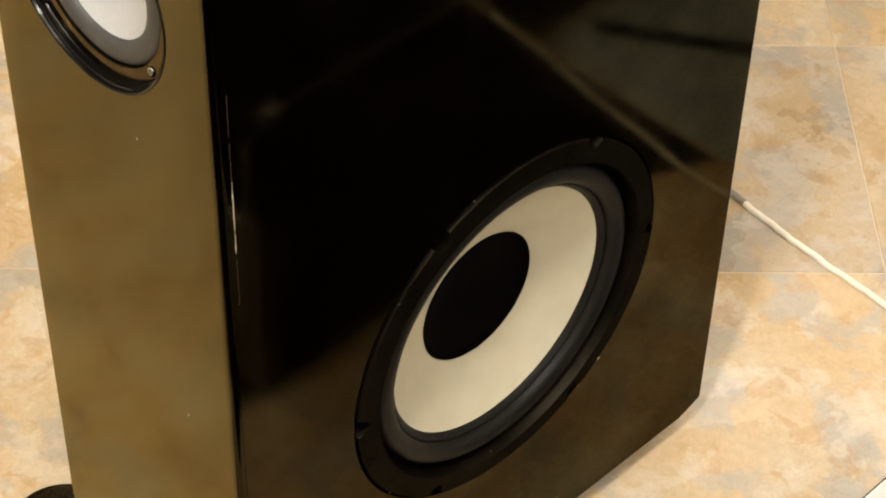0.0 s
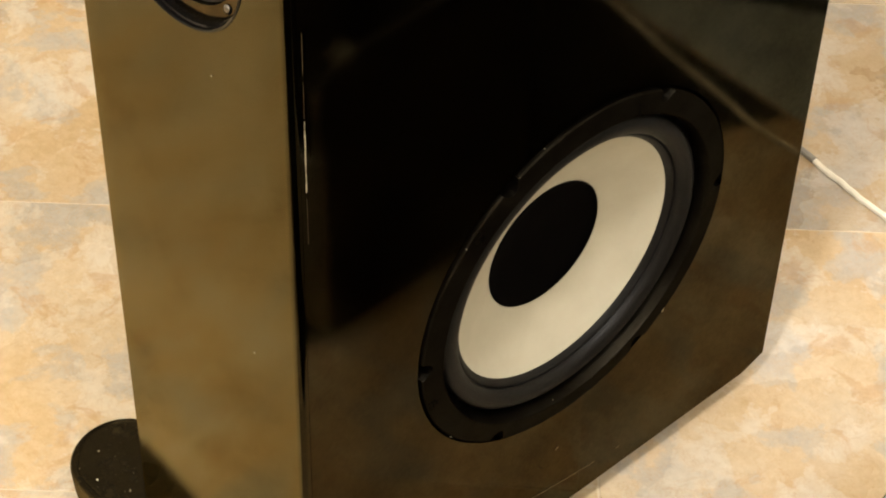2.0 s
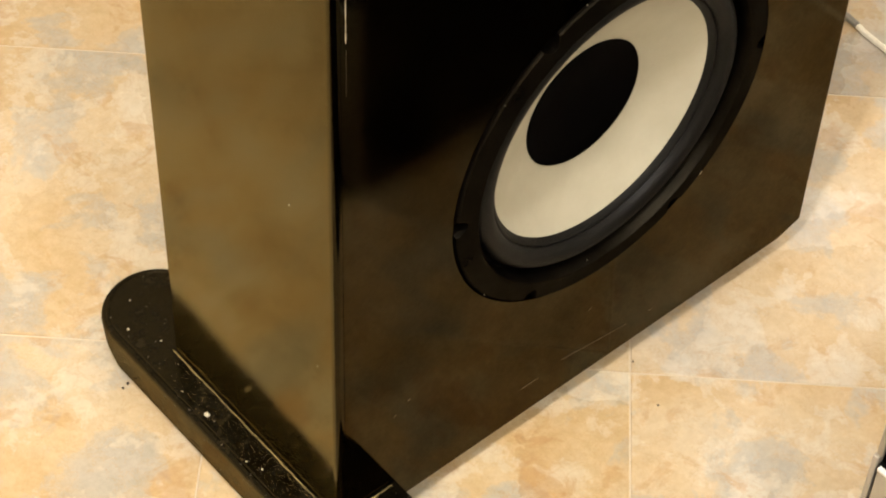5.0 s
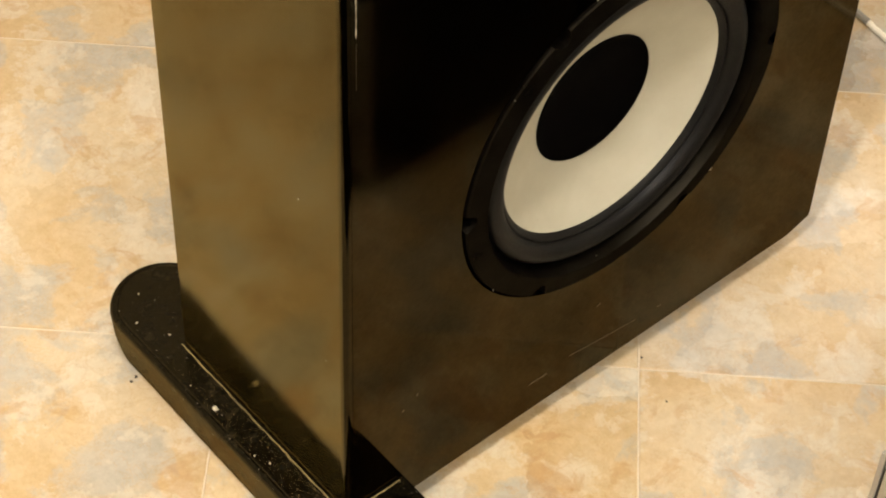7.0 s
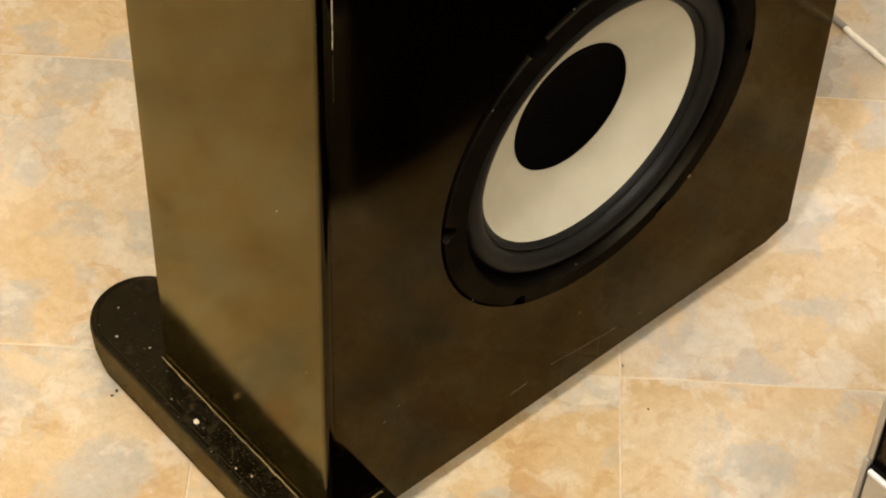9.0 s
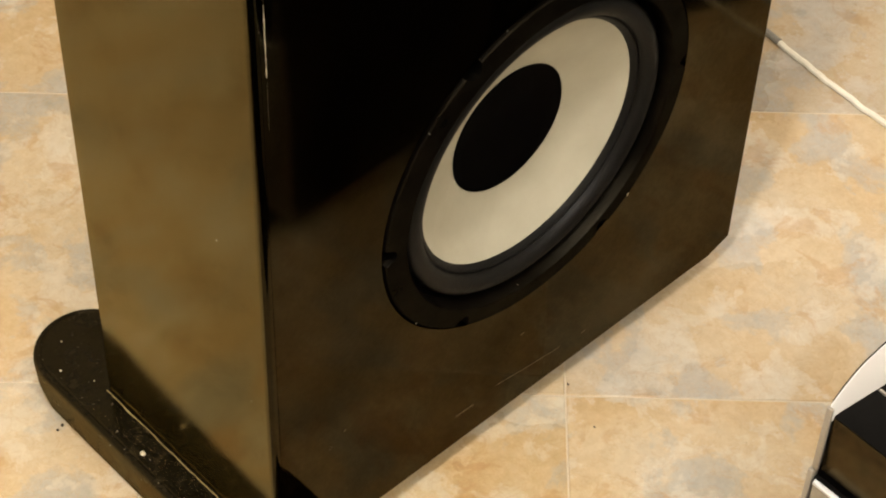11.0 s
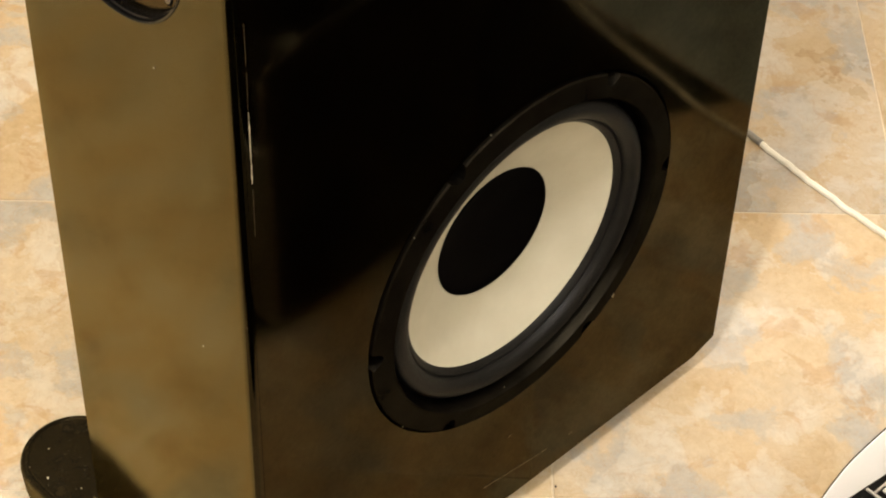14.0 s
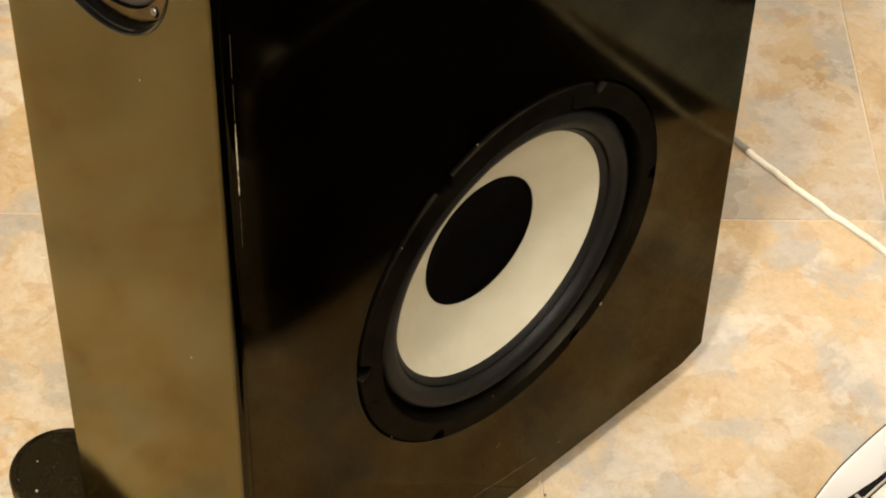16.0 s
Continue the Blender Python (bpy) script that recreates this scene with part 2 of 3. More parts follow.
def box(lo, hi, bevel=0.0, segments=2, keep=None):
    bm = bmesh.new()
    bmesh.ops.create_cube(bm, size=1)
    for v in bm.verts:
        v.co = Vector([lo[k] + (v.co[k] + 0.5) * (hi[k] - lo[k]) for k in range(3)])
    if bevel:
        edges = [e for e in bm.edges if keep is None or keep(e)]
        bmesh.ops.bevel(bm, geom=edges, offset=bevel, segments=segments, profile=0.5, affect="EDGES")
    return bm


def lathe(profile, turn, steps=96, closed=False, radius=None):
    """Spins (r, h) round the axis; turn maps (along a, along b, along the axis) into the world. radius: changes r at an angle."""
    bm = bmesh.new()
    rings = []
    for k in range(steps):
        a = 2 * math.pi * k / steps
        ring = []
        for r, h in profile:
            rr = radius(a, r) if radius else r
            ring.append(bm.verts.new(turn(rr * math.sin(a), rr * math.cos(a), h)))
        rings.append(ring)
    n = len(profile)
    for k in range(steps):
        one, two = rings[k], rings[(k + 1) % steps]
        for j in range(n if closed else n - 1):
            i = (j + 1) % n
            bm.faces.new((one[j], one[i], two[i], two[j]))
    bmesh.ops.remove_doubles(bm, verts=bm.verts[:], dist=1e-6)
    return bm


def cylinder(radius, z0, z1, turn, steps=64):
    return lathe([(0.0, z0), (radius, z0), (radius, z1), (0.0, z1)], turn, steps)


def tube(points, radius, steps=8):
    """A round cord through the points."""
    bm = bmesh.new()
    pts = [Vector(p) for p in points]
    rings = []
    for k, p in enumerate(pts):
        ahead = (pts[min(k + 1, len(pts) - 1)] - pts[max(k - 1, 0)]).normalized()
        side = ahead.cross(Vector((0, 0, 1))).normalized()
        up = side.cross(ahead)
        rings.append([bm.verts.new(p + radius * (math.cos(a) * side + math.sin(a) * up)) for a in [2 * math.pi * j / steps for j in range(steps)]])
    for one, two in zip(rings, rings[1:]):
        for j in range(steps):
            bm.faces.new((one[j], one[(j + 1) % steps], two[(j + 1) % steps], two[j]))
    bm.faces.new(rings[0])
    bm.faces.new(rings[-1])
    return bm


def spline(points, per=12):
    """Points of a smooth curve through the given ones."""
    p = [Vector(q) for q in points]
    p = [2 * p[0] - p[1]] + p + [2 * p[-1] - p[-2]]
    out = []
    for k in range(1, len(p) - 2):
        for j in range(per):
            s = j / per
            a, b, c, d = p[k - 1 : k + 3]
            out.append(0.5 * (2 * b + (c - a) * s + (2 * a - 5 * b + 4 * c - d) * s * s + (3 * b - a - 3 * c + d) * s ** 3))
    return out + [p[-2]]


def empty(name, at=(0, 0, 0)):
    ob = new(name)
    ob.location = at
    return ob


# ---------------- room ----------------
X0, X1, Y0, Y1, H = -1.9, 2.3, -2.9, 1.9, 2.45
for name, lo, hi in (
    ("wall_north", (X0 - 0.1, Y1, 0), (X1 + 0.1, Y1 + 0.1, H)),
    ("wall_south", (X0 - 0.1, Y0 - 0.1, 0), (X1 + 0.1, Y0, H)),
    ("wall_west", (X0 - 0.1, Y0, 0), (X0, Y1, H)),
    ("wall_east", (X1, Y0, 0), (X1 + 0.1, Y1, H)),
):
    tagged(finish(name, box(lo, hi), WALL, smooth=0), "plain tan painted room wall", "wall", kind="structure")
tagged(finish("ceiling", box((X0 - 0.1, Y0 - 0.1, H), (X1 + 0.1, Y1 + 0.1, H + 0.1)), CEILING, smooth=0), "plain white painted ceiling", "ceiling", kind="structure")
for name, lo, hi in (
    ("baseboard_north", (X0, Y1 - 0.015, 0.0), (X1, Y1, 0.09)),
    ("baseboard_west", (X0, Y0, 0.0), (X0 + 0.015, Y1 - 0.015, 0.09)),
    ("baseboard_east", (X1 - 0.015, Y0, 0.0), (X1, Y1 - 0.015, 0.09)),
):
    tagged(finish(name, box(lo, hi, 0.004), TRIM), "painted wooden baseboard along the wall", "baseboard", kind="structure")

for at in (LAMP, LAMP_B, LAMP_C):
    fixture = empty("ceiling_lamp", (at[0], at[1], H))
    tagged(fixture, "round ceiling lamp with warm frosted glass", "lamp", "ceiling lamps")
    up = lambda a, b, h: Vector((a, b, h))
    part("canopy", lathe([(0.0, 0.0), (0.17, 0.0), (0.17, -0.03), (0.15, -0.045), (0.0, -0.045)], up, 48), TRIM, fixture)
    part("shade", lathe([(0.15, -0.045), (0.15, -0.08), (0.145, -0.10), (0.137, -0.10), (0.137, -0.05)], up, 48), GLASS_GLOW, fixture, "frosted glass ring")

# ---------------- loudspeaker ----------------
CX0, CX1, CY0, CY1, CZ0, CZ1 = -0.1848, 0.0, -0.2247, 0.2215, 0.0128, 0.98
WZ, WR = 0.259, 0.1335
MX, MZ, MR = -0.0978, 0.592, 0.0645
BAFFLE_DEPTH = 0.0066


def on_side(a, b, h):
    return Vector((h, a + 0.0012, WZ + b + 0.0003))


def on_front(a, b, h):
    return Vector((MX + a, CY0 - h, MZ + b))


SIZE, SHIFT = 0.993, Vector((0.0045, -0.0050, 0.0087))
LIFT = SHIFT.z / SIZE
speaker = empty("tower_loudspeaker", SHIFT)
speaker.scale = (SIZE, SIZE, SIZE)
tagged(speaker, "tall black lacquered tower loudspeaker with cream woofer cone in its side", "loudspeaker")


def cabinet_mesh():
    bm = box((CX0, CY0 + BAFFLE_DEPTH, CZ0), (CX1, CY1, CZ1))
    rear = [e for e in bm.edges if all(abs(v.co.y - CY1) < 1e-5 and abs(v.co.z - CZ0) < 1e-5 for v in e.verts)]
    # the bottom edge at the back is planed off
    for e in rear:
        for v in e.verts:
            v.co.z += 0.0075
    bmesh.ops.bisect_plane(bm, geom=bm.verts[:] + bm.edges[:] + bm.faces[:], plane_co=(0, 0.199, 0), plane_no=(0, 1, 0))
    for v in bm.verts:
        if abs(v.co.y - 0.199) < 1e-5 and v.co.z < 0.1:
            v.co.z = CZ0
    return bm


cabinet = part("cabinet", cabinet_mesh(), LACQUER, speaker, smooth=30)


def bore(ob, bm):
    """Cuts the bmesh's solid out of ob."""
    bmesh.ops.recalc_face_normals(bm, faces=bm.faces[:])
    me = bpy.data.meshes.new("cutter")
    bm.to_mesh(me)
    bm.free()
    cutter = new("cutter", me)
    cutter.parent = ob.parent
    mod = ob.modifiers.new("bore", "BOOLEAN")
    mod.operation, mod.object, mod.solver = "DIFFERENCE", cutter, "EXACT"
    dg = bpy.context.evaluated_depsgraph_get()
    dg.update()
    done = bpy.data.meshes.new_from_object(ob.evaluated_get(dg))
    ob.modifiers.clear()
    ob.data = done
    bpy.data.objects.remove(cutter)


bore(cabinet, cylinder(WR + 0.0019, -0.06, 0.02, on_side, 128))
bore(cabinet, cylinder(MR - 0.0002, -0.04, 0.02, on_front, 96))


def front_corner(e):
    a, b = e.verts
    return abs(a.co.z - b.co.z) > 0.3 and a.co.y < CY0 + 0.001


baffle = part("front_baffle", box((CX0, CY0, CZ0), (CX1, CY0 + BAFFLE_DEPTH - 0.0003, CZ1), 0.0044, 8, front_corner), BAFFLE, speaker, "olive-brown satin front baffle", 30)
bore(baffle, cylinder(MR - 0.0002, -0.04, 0.02, on_front, 96))
baffle.data.materials.append(LACQUER)
for f in baffle.data.polygons:
    f.use_smooth = True
    if abs(f.normal.x) > 0.6:
        f.material_index = 1
baffle.data.set_sharp_from_angle(angle=radians(25))
for f in cabinet.data.polygons:
    f.use_smooth = True
cabinet.data.set_sharp_from_angle(angle=radians(25))

# foot: a bar with round ends that carries the front of the cabinet
FX0, FX1, FY, FR, FH = -0.223, 0.040, -0.2135, 0.039, 0.0364


def stadium(grow, z):
    out = []
    for k in range(25):
        a = math.pi / 2 + math.pi * k / 24
        out.append((FX0 + (FR + grow) * math.cos(a), FY + (FR + grow) * math.sin(a), z))
    for k in range(25):
        a = -math.pi / 2 + math.pi * k / 24
        out.append((FX1 + (FR + grow) * math.cos(a), FY + (FR + grow) * math.sin(a), z))
    return out


def foot_mesh():
    bm = bmesh.new()
    levels = [(-0.0056, -LIFT), (-0.0048, 0.002 - LIFT), (-0.0012, 0.012), (0.0, FH - 0.0045)]
    for k in range(1, 6):
        a = math.pi / 2 * k / 5
        levels.append((-0.0045 + 0.0045 * math.cos(a), FH - 0.0045 + 0.0045 * math.sin(a)))
    levels += [(-0.0052, FH - 0.0006), (-0.0060, FH - 0.0006), (-0.0066, FH)]
    rings = [[bm.verts.new(p) for p in stadium(g, z)] for g, z in levels]
    n = len(rings[0])
    for one, two in zip(rings, rings[1:]):
        for j in range(n):
            bm.faces.new((one[j], one[(j + 1) % n], two[(j + 1) % n], two[j]))
    bm.faces.new(rings[0])
    bm.faces.new(rings[-1])
    return bm


foot = part("foot", foot_mesh(), FOOT, speaker, "dusty black moulded foot bar with round ends")


def seam_mesh():
    """A wavy bead of old glue and dust."""
    rng = random.Random(4)
    bm = bmesh.new()
    for a, b in (((CX0 + 0.001, CY0 - 0.0006), (CX1 - 0.004, CY0 - 0.0006)), ((CX1 + 0.0006, CY0 + 0.006), (CX1 + 0.0006, FY + FR - 0.006))):
        n = 46
        rows = []
        for k in range(n + 1):
            s = k / n
            x, y = a[0] + (b[0] - a[0]) * s, a[1] + (b[1] - a[1]) * s
            w = 0.0013 + 0.0012 * rng.random()
            dx, dy = (0, -w) if a[0] != b[0] else (w, 0)
            rows.append([bm.verts.new((x, y, FH - 0.001)), bm.verts.new((x + dx * 0.6, y + dy * 0.6, FH + 0.0006)), bm.verts.new((x + dx, y + dy, FH - 0.0005))])
        for one, two in zip(rows, rows[1:]):
            for j in range(2):
                bm.faces.new((one[j], one[j + 1], two[j + 1], two[j]))
    return bm


part("seam", seam_mesh(), SEAM, foot, "thin dusty tan glue line")


def dust_mesh(count, seed):
    """Fine grains of dust gathered along the foot of the baffle, thinning outwards."""
    rng = random.Random(seed)
    bm = bmesh.new()
    for k in range(count):
        x = CX0 + 0.004 + (CX1 - CX0 - 0.006) * rng.random() ** 0.7
        y = CY0 - 0.0010 - 0.020 * rng.random() ** 2.2
        r = 0.00014 + 0.00030 * rng.random() ** 3
        a = rng.random() * 6.28
        low = [bm.verts.new((x + r * math.cos(a + q), y + r * math.sin(a + q), FH - 0.0001)) for q in (0.0, 2.1, 4.2)]
        top = bm.verts.new((x, y, FH + r))
        for q in range(3):
            bm.faces.new((low[q], low[(q + 1) % 3], top))
    return bm


tagged(part("dust", dust_mesh(1500, 3), DUST, foot, "gold-brown dust along the glue line", smooth=0), kind="stuff")


# woofer
def notch(a, r):
    if r < WR - 0.004:
        return r
    for k in range(6):
        d = (a - radians(30 + 60 * k) + math.pi) % (2 * math.pi) - math.pi
        s = d * r / 0.0062
        if abs(s) < 1:
            return min(r, WR - 0.0085 * math.sqrt(1 - s * s) * (1 if abs(s) < 0.9 else 0.8))
    return r


woofer = part(
    "woofer",
    lathe([(WR - 0.003, -0.008), (WR, -0.008), (WR, 0.0012), (WR - 0.001, 0.0022), (WR - 0.004, 0.0024), (0.1205, 0.0036), (0.1188, 0.0039), (0.1174, 0.0035), (0.1162, 0.0010), (0.1158, -0.0150), (0.1090, -0.0155), (0.1090, -0.017), (0.12, -0.017)], on_side, 360, True, notch),
    FRAME, speaker, "round black steel woofer frame with six notches", 30)
part("recess", lathe([(WR + 0.0018, -0.009), (0.110, -0.009)], on_side, 96), CAP, woofer)
roll = [(0.1119, -0.0150), (0.1119, -0.0072)]
for k in range(15):
    a = math.pi * k / 14
    roll.append((0.1045 + 0.0073 * math.cos(a), -0.0068 - 0.0014 * k / 14 + 0.0066 * math.sin(a)))
roll += [(0.0966, -0.0095)]
part("surround", lathe(roll, on_side, 128), RUBBER, woofer, "black rubber half-roll surround")
part("cone_rim", lathe([(0.0974, -0.0090), (0.0968, -0.0078), (0.0955, -0.0076), (0.0935, -0.0092), (0.0920, -0.0118), (0.0915, -0.0125)], on_side, 128), RUBBER, woofer, "dark glued rim of the cone")
dish = [(0.0925 - (0.0925 - 0.0478) * k / 8, -0.0115 - 0.0195 * (k / 8) ** 0.9) for k in range(9)]
part("cone", lathe(dish, on_side, 128), CONE, woofer, "cream matte cone with faint stains")
part("dust_cap", lathe([(0.0484, -0.0302), (0.0478, -0.0296), (0.0470, -0.0300)] + [(0.046 * (1 - k / 6), -0.031 - 0.006 * math.sin(math.pi / 2 * k / 6)) for k in range(7)], on_side, 96), CAP, woofer, "dull black concave dust cap")

# midrange, sunk into the baffle
mid = part(
    "midrange",
    lathe([(MR + 0.0012, -0.0002), (MR + 0.0009, 0.0006), (MR + 0.0002, 0.0007), (MR - 0.0006, 0.0002), (MR - 0.0010, -0.0012), (MR - 0.0006, -0.0020), (MR - 0.0012, -0.0030), (MR - 0.0009, -0.0042), (MR - 0.0016, -0.0062), (MR - 0.004, -0.0064)], on_front, 128),
    GLOSS, speaker, "glossy black sunken midrange trim ring")
part("flange", lathe([(MR - 0.0016, -0.0066), (MR - 0.0030, -0.0060), (MR - 0.0100, -0.0060), (MR - 0.0112, -0.0066), (MR - 0.0116, -0.0100), (MR - 0.013, -0.0104)], on_front, 128), FLANGE, mid, "glossy dark flange")
roll = []
for k in range(11):
    a = math.pi * k / 10
    roll.append((0.0462 + 0.0066 * math.cos(a), -0.0100 - 0.001 * k / 10 + 0.0040 * math.sin(a)))
part("surround", lathe([(MR - 0.0105, -0.0102)] + roll + [(0.0385, -0.0115)], on_front, 96), GREY_RUBBER, mid, "grey rubber surround")
part("cone", lathe([(0.0393 - (0.0393 - 0.012) * k / 6, -0.0110 - 0.012 * k / 6) for k in range(7)] + [(0.006, -0.0205), (0.0, -0.0200)], on_front, 96), WHITE_CONE, mid, "white paper cone")
for degrees in (52, 131, 228, 311):
    a = radians(degrees)
    r = MR - 0.0068

    def at_screw(x, z, h, a=a, r=r):
        return on_front(r * math.sin(a) + x, r * math.cos(a) + z, h - 0.0060)

    part("screw", lathe([(0.0030, -0.002), (0.0030, 0.0004), (0.0024, 0.0013), (0.0012, 0.0018), (0.0, 0.0019)], at_screw, 20), STEEL, mid, "shiny domed screw head")


# worn marks on the lacquer
def streak(points, width, lift, rng):
    """A thin ragged flake on the side panel through (y, z) points."""
    bm = bmesh.new()
    rows = []
    for (y0, z0), (y1, z1) in zip(points, points[1:]):
        n = max(3, int(math.hypot(y1 - y0, z1 - z0) / 0.004))
        ny, nz = -(z1 - z0), (y1 - y0)
        s = math.hypot(ny, nz)
        for k in range(n):
            f = k / n
            w = width * (0.25 + 0.75 * rng.random())
            y, z = y0 + (y1 - y0) * f, z0 + (z1 - z0) * f
            rows.append([bm.verts.new((lift, y - ny / s * w, z - nz / s * w)), bm.verts.new((lift + 0.0002, y, z)), bm.verts.new((lift, y + ny / s * w, z + nz / s * w))])
    for one, two in zip(rows, rows[1:]):
        for j in range(2):
            bm.faces.new((one[j], one[j + 1], two[j + 1], two[j]))
    return bm


rng = random.Random(8)
for z0, z1, w in ((0.463, 0.481, 0.0005), (0.475, 0.492, 0.0004), (0.486, 0.507, 0.0006), (0.502, 0.509, 0.0008), (0.505, 0.517, 0.0004)):
    part("chip", streak([(-0.2150, z0), (-0.2148, z1)], w, 0.0002, rng), CHIP, cabinet, "bare pale chip in the lacquer edge")
for z0, z1 in ((0.515, 0.543), (0.5435, 0.575), (0.425, 0.463)):
    part("scuff", streak([(-0.2150, z0), (-0.2149, z1)], 0.00007, 0.0002, rng), SCUFF, cabinet)
part("scuff", streak([(-0.026, 0.0463), (0.005, 0.0412), (0.042, 0.0360)], 0.00022, 0.0002, rng), SCUFF, cabinet)
part("scuff", streak([(-0.064, 0.0435), (-0.043, 0.0428)], 0.0004, 0.0002, rng), SCUFF, cabinet)
part("scuff", streak([(0.060, 0.0345), (0.066, 0.0338)], 0.0005, 0.0002, rng), SCUFF, cabinet)
part("scuff", streak([(-0.004, 0.0835), (0.000, 0.0860)], 0.0005, 0.0002, rng), SCUFF, cabinet)
part("scuff", streak([(0.0920, 0.1570), (0.0950, 0.1615), (0.0975, 0.1665)], 0.0013, 0.0003, rng), CHIP, cabinet, "pale chip beside the woofer frame")



def fleck(at, size, seed, parent):
    """A tiny pale speck of paint or dust."""
    r = random.Random(seed)
    bm = bmesh.new()
    bmesh.ops.create_icosphere(bm, subdivisions=1, radius=size)
    for v in bm.verts:
        v.co = Vector(at) + v.co * (0.5 + 0.7 * r.random())
    part("fleck", bm, FLECK, parent)


for k, (x, z, s) in enumerate(((-0.064, 0.507, 0.0007), (-0.041, 0.311, 0.0007), (-0.018, 0.183, 0.0006))):
    fleck((x, CY0 - 0.0003, z), s, 40 + k, baffle)
for k, (y, z, s) in enumerate(((-0.100, 0.347, 0.0006), (-0.040, 0.391, 0.0006), (-0.014, 0.147, 0.0005), (-0.004, 0.141, 0.0006), (-0.107, 0.181, 0.0005))):
    fleck((0.0026, y, z), s, 50 + k, woofer)
for k, (y, z) in enumerate(((-0.165, 0.118), (-0.177, 0.110))):
    part("scuff", streak([(y - 0.0012, z - 0.001), (y + 0.0012, z + 0.001)], 0.0005, 0.0002, rng), SCUFF, cabinet)

# ---------------- mats beside the loudspeaker ----------------
def mat_mesh(edge, y0, x1, y1, h):
    """A low pile mat with an uneven top and a rounded rim; edge: (y, x) of its bent near side."""
    ys, xs = zip(*edge)
    x0 = min(xs)
    bm = bmesh.new()
    nx, ny = int((x1 - x0) / 0.02), int((y1 - y0) / 0.02)
    grid = []
    for i in range(nx + 1):
        row = []
        for j in range(ny + 1):
            y = y0 + (y1 - y0) * j / ny
            left = float(np.interp(y, ys, xs))
            x = left + (x1 - left) * i / nx
            rim = min(i, nx - i, j, ny - j)
            z = 0.0 if rim == 0 else h * (0.8 if rim == 1 else 1.0) + 0.0006 * noise.noise(Vector((x * 60, y * 60, 0)))
            row.append(bm.verts.new((x, y, z)))
        grid.append(row)
    for i in range(nx):
        for j in range(ny):
            bm.faces.new((grid[i][j], grid[i + 1][j], grid[i + 1][j + 1], grid[i][j + 1]))
    bmesh.ops.solidify(bm, geom=bm.faces[:], thickness=-0.0005)
    low = min(v.co.z for v in bm.verts)
    for v in bm.verts:
        v.co.z += 0.0001 - low
    return bm


MAT_TOP = 0.006
BLACK_PILE = plain("black_pile", (0.0035, 0.003, 0.0025), 0.95, vary=0.4, grain=250, relief=0.002)
dark_mat = tagged(finish("dark_mat", mat_mesh([(-1.60, 0.30), (-0.30, 0.268), (-0.02, 0.2525), (0.18, 0.2525), (0.33, 0.242), (0.40, 0.216), (0.458, 0.190)], -1.60, 1.50, 0.458, MAT_TOP), BLACK_PILE), "dark charcoal pile mat lying on the tiles", "mat", "dark mats")
tagged(finish("dark_mat", mat_mesh([(0.462, 0.412), (1.55, 0.412)], 0.462, 1.50, 1.55, MAT_TOP), BLACK_PILE), "dark charcoal pile mat beside the grey one", "mat", "dark mats")
grey_mat = tagged(finish("grey_mat", mat_mesh([(0.462, 0.135), (1.55, 0.13)], 0.462, 0.408, 1.55, MAT_TOP), plain("grey_pile", (0.68, 0.77, 0.90), 0.95, vary=0.3, grain=250, relief=0.002)), "grey pile mat with a black stripe lying on the tiles", "mat")


def band(a, b, wide, z):
    """A flat strip with rounded edges between two floor points."""
    d = Vector((b[0] - a[0], b[1] - a[1], 0))
    bm = box((0, -wide / 2, 0), (d.length, wide / 2, 0.0016), 0.0006)
    bm.transform(Matrix.Translation((a[0], a[1], z)) @ Matrix.Rotation(math.atan2(d.y, d.x), 4, "Z"))
    return bm


part("stripe", band((0.155, 0.661), (0.385, 0.512), 0.018, MAT_TOP), RUBBER, grey_mat, "black woven stripe")

# ---------------- cable ----------------
cord = [(-0.60, 0.503, 0.0022), (-0.40, 0.458, 0.0022), (-0.25, 0.439, 0.0022), (-0.142, 0.4325, 0.0022), (-0.119, 0.4300, 0.0022), (-0.095, 0.4282, 0.0022), (-0.072, 0.4255, 0.0022), (-0.050, 0.4247, 0.0022), (-0.028, 0.4230, 0.0022), (0.0, 0.4228, 0.0022), (0.029, 0.421, 0.0022), (0.09, 0.423, 0.0025), (0.143, 0.427, 0.003), (0.200, 0.424, 0.005), (0.245, 0.427, MAT_TOP + 0.0028), (0.312, 0.434, MAT_TOP + 0.0028), (0.379, 0.444, MAT_TOP + 0.0028), (0.435, 0.450, MAT_TOP + 0.0028), (0.80, 0.485, MAT_TOP + 0.0028), (1.3, 0.52, MAT_TOP + 0.0028)]
cable = empty("cable", (0, 0, 0))
tagged(cable, "thin white cable lying across the tiled floor", "cable")
kinks = random.Random(12)
cord = [(x, y + 0.00045 * kinks.uniform(-1, 1), z) for x, y, z in (tuple(p) for p in spline(cord, 3))]
part("jacket", tube(spline(cord, 5), 0.0027), CABLE, cable)
part("sleeve", tube([(-0.150, 0.4332, 0.0030), (-0.142, 0.4325, 0.0030), (-0.134, 0.4316, 0.0030), (-0.1275, 0.4309, 0.0030)], 0.0030), plain("grey_sleeve", (0.24, 0.23, 0.21), 0.5, vary=0.2), cable, "short grey sleeve on the cable")

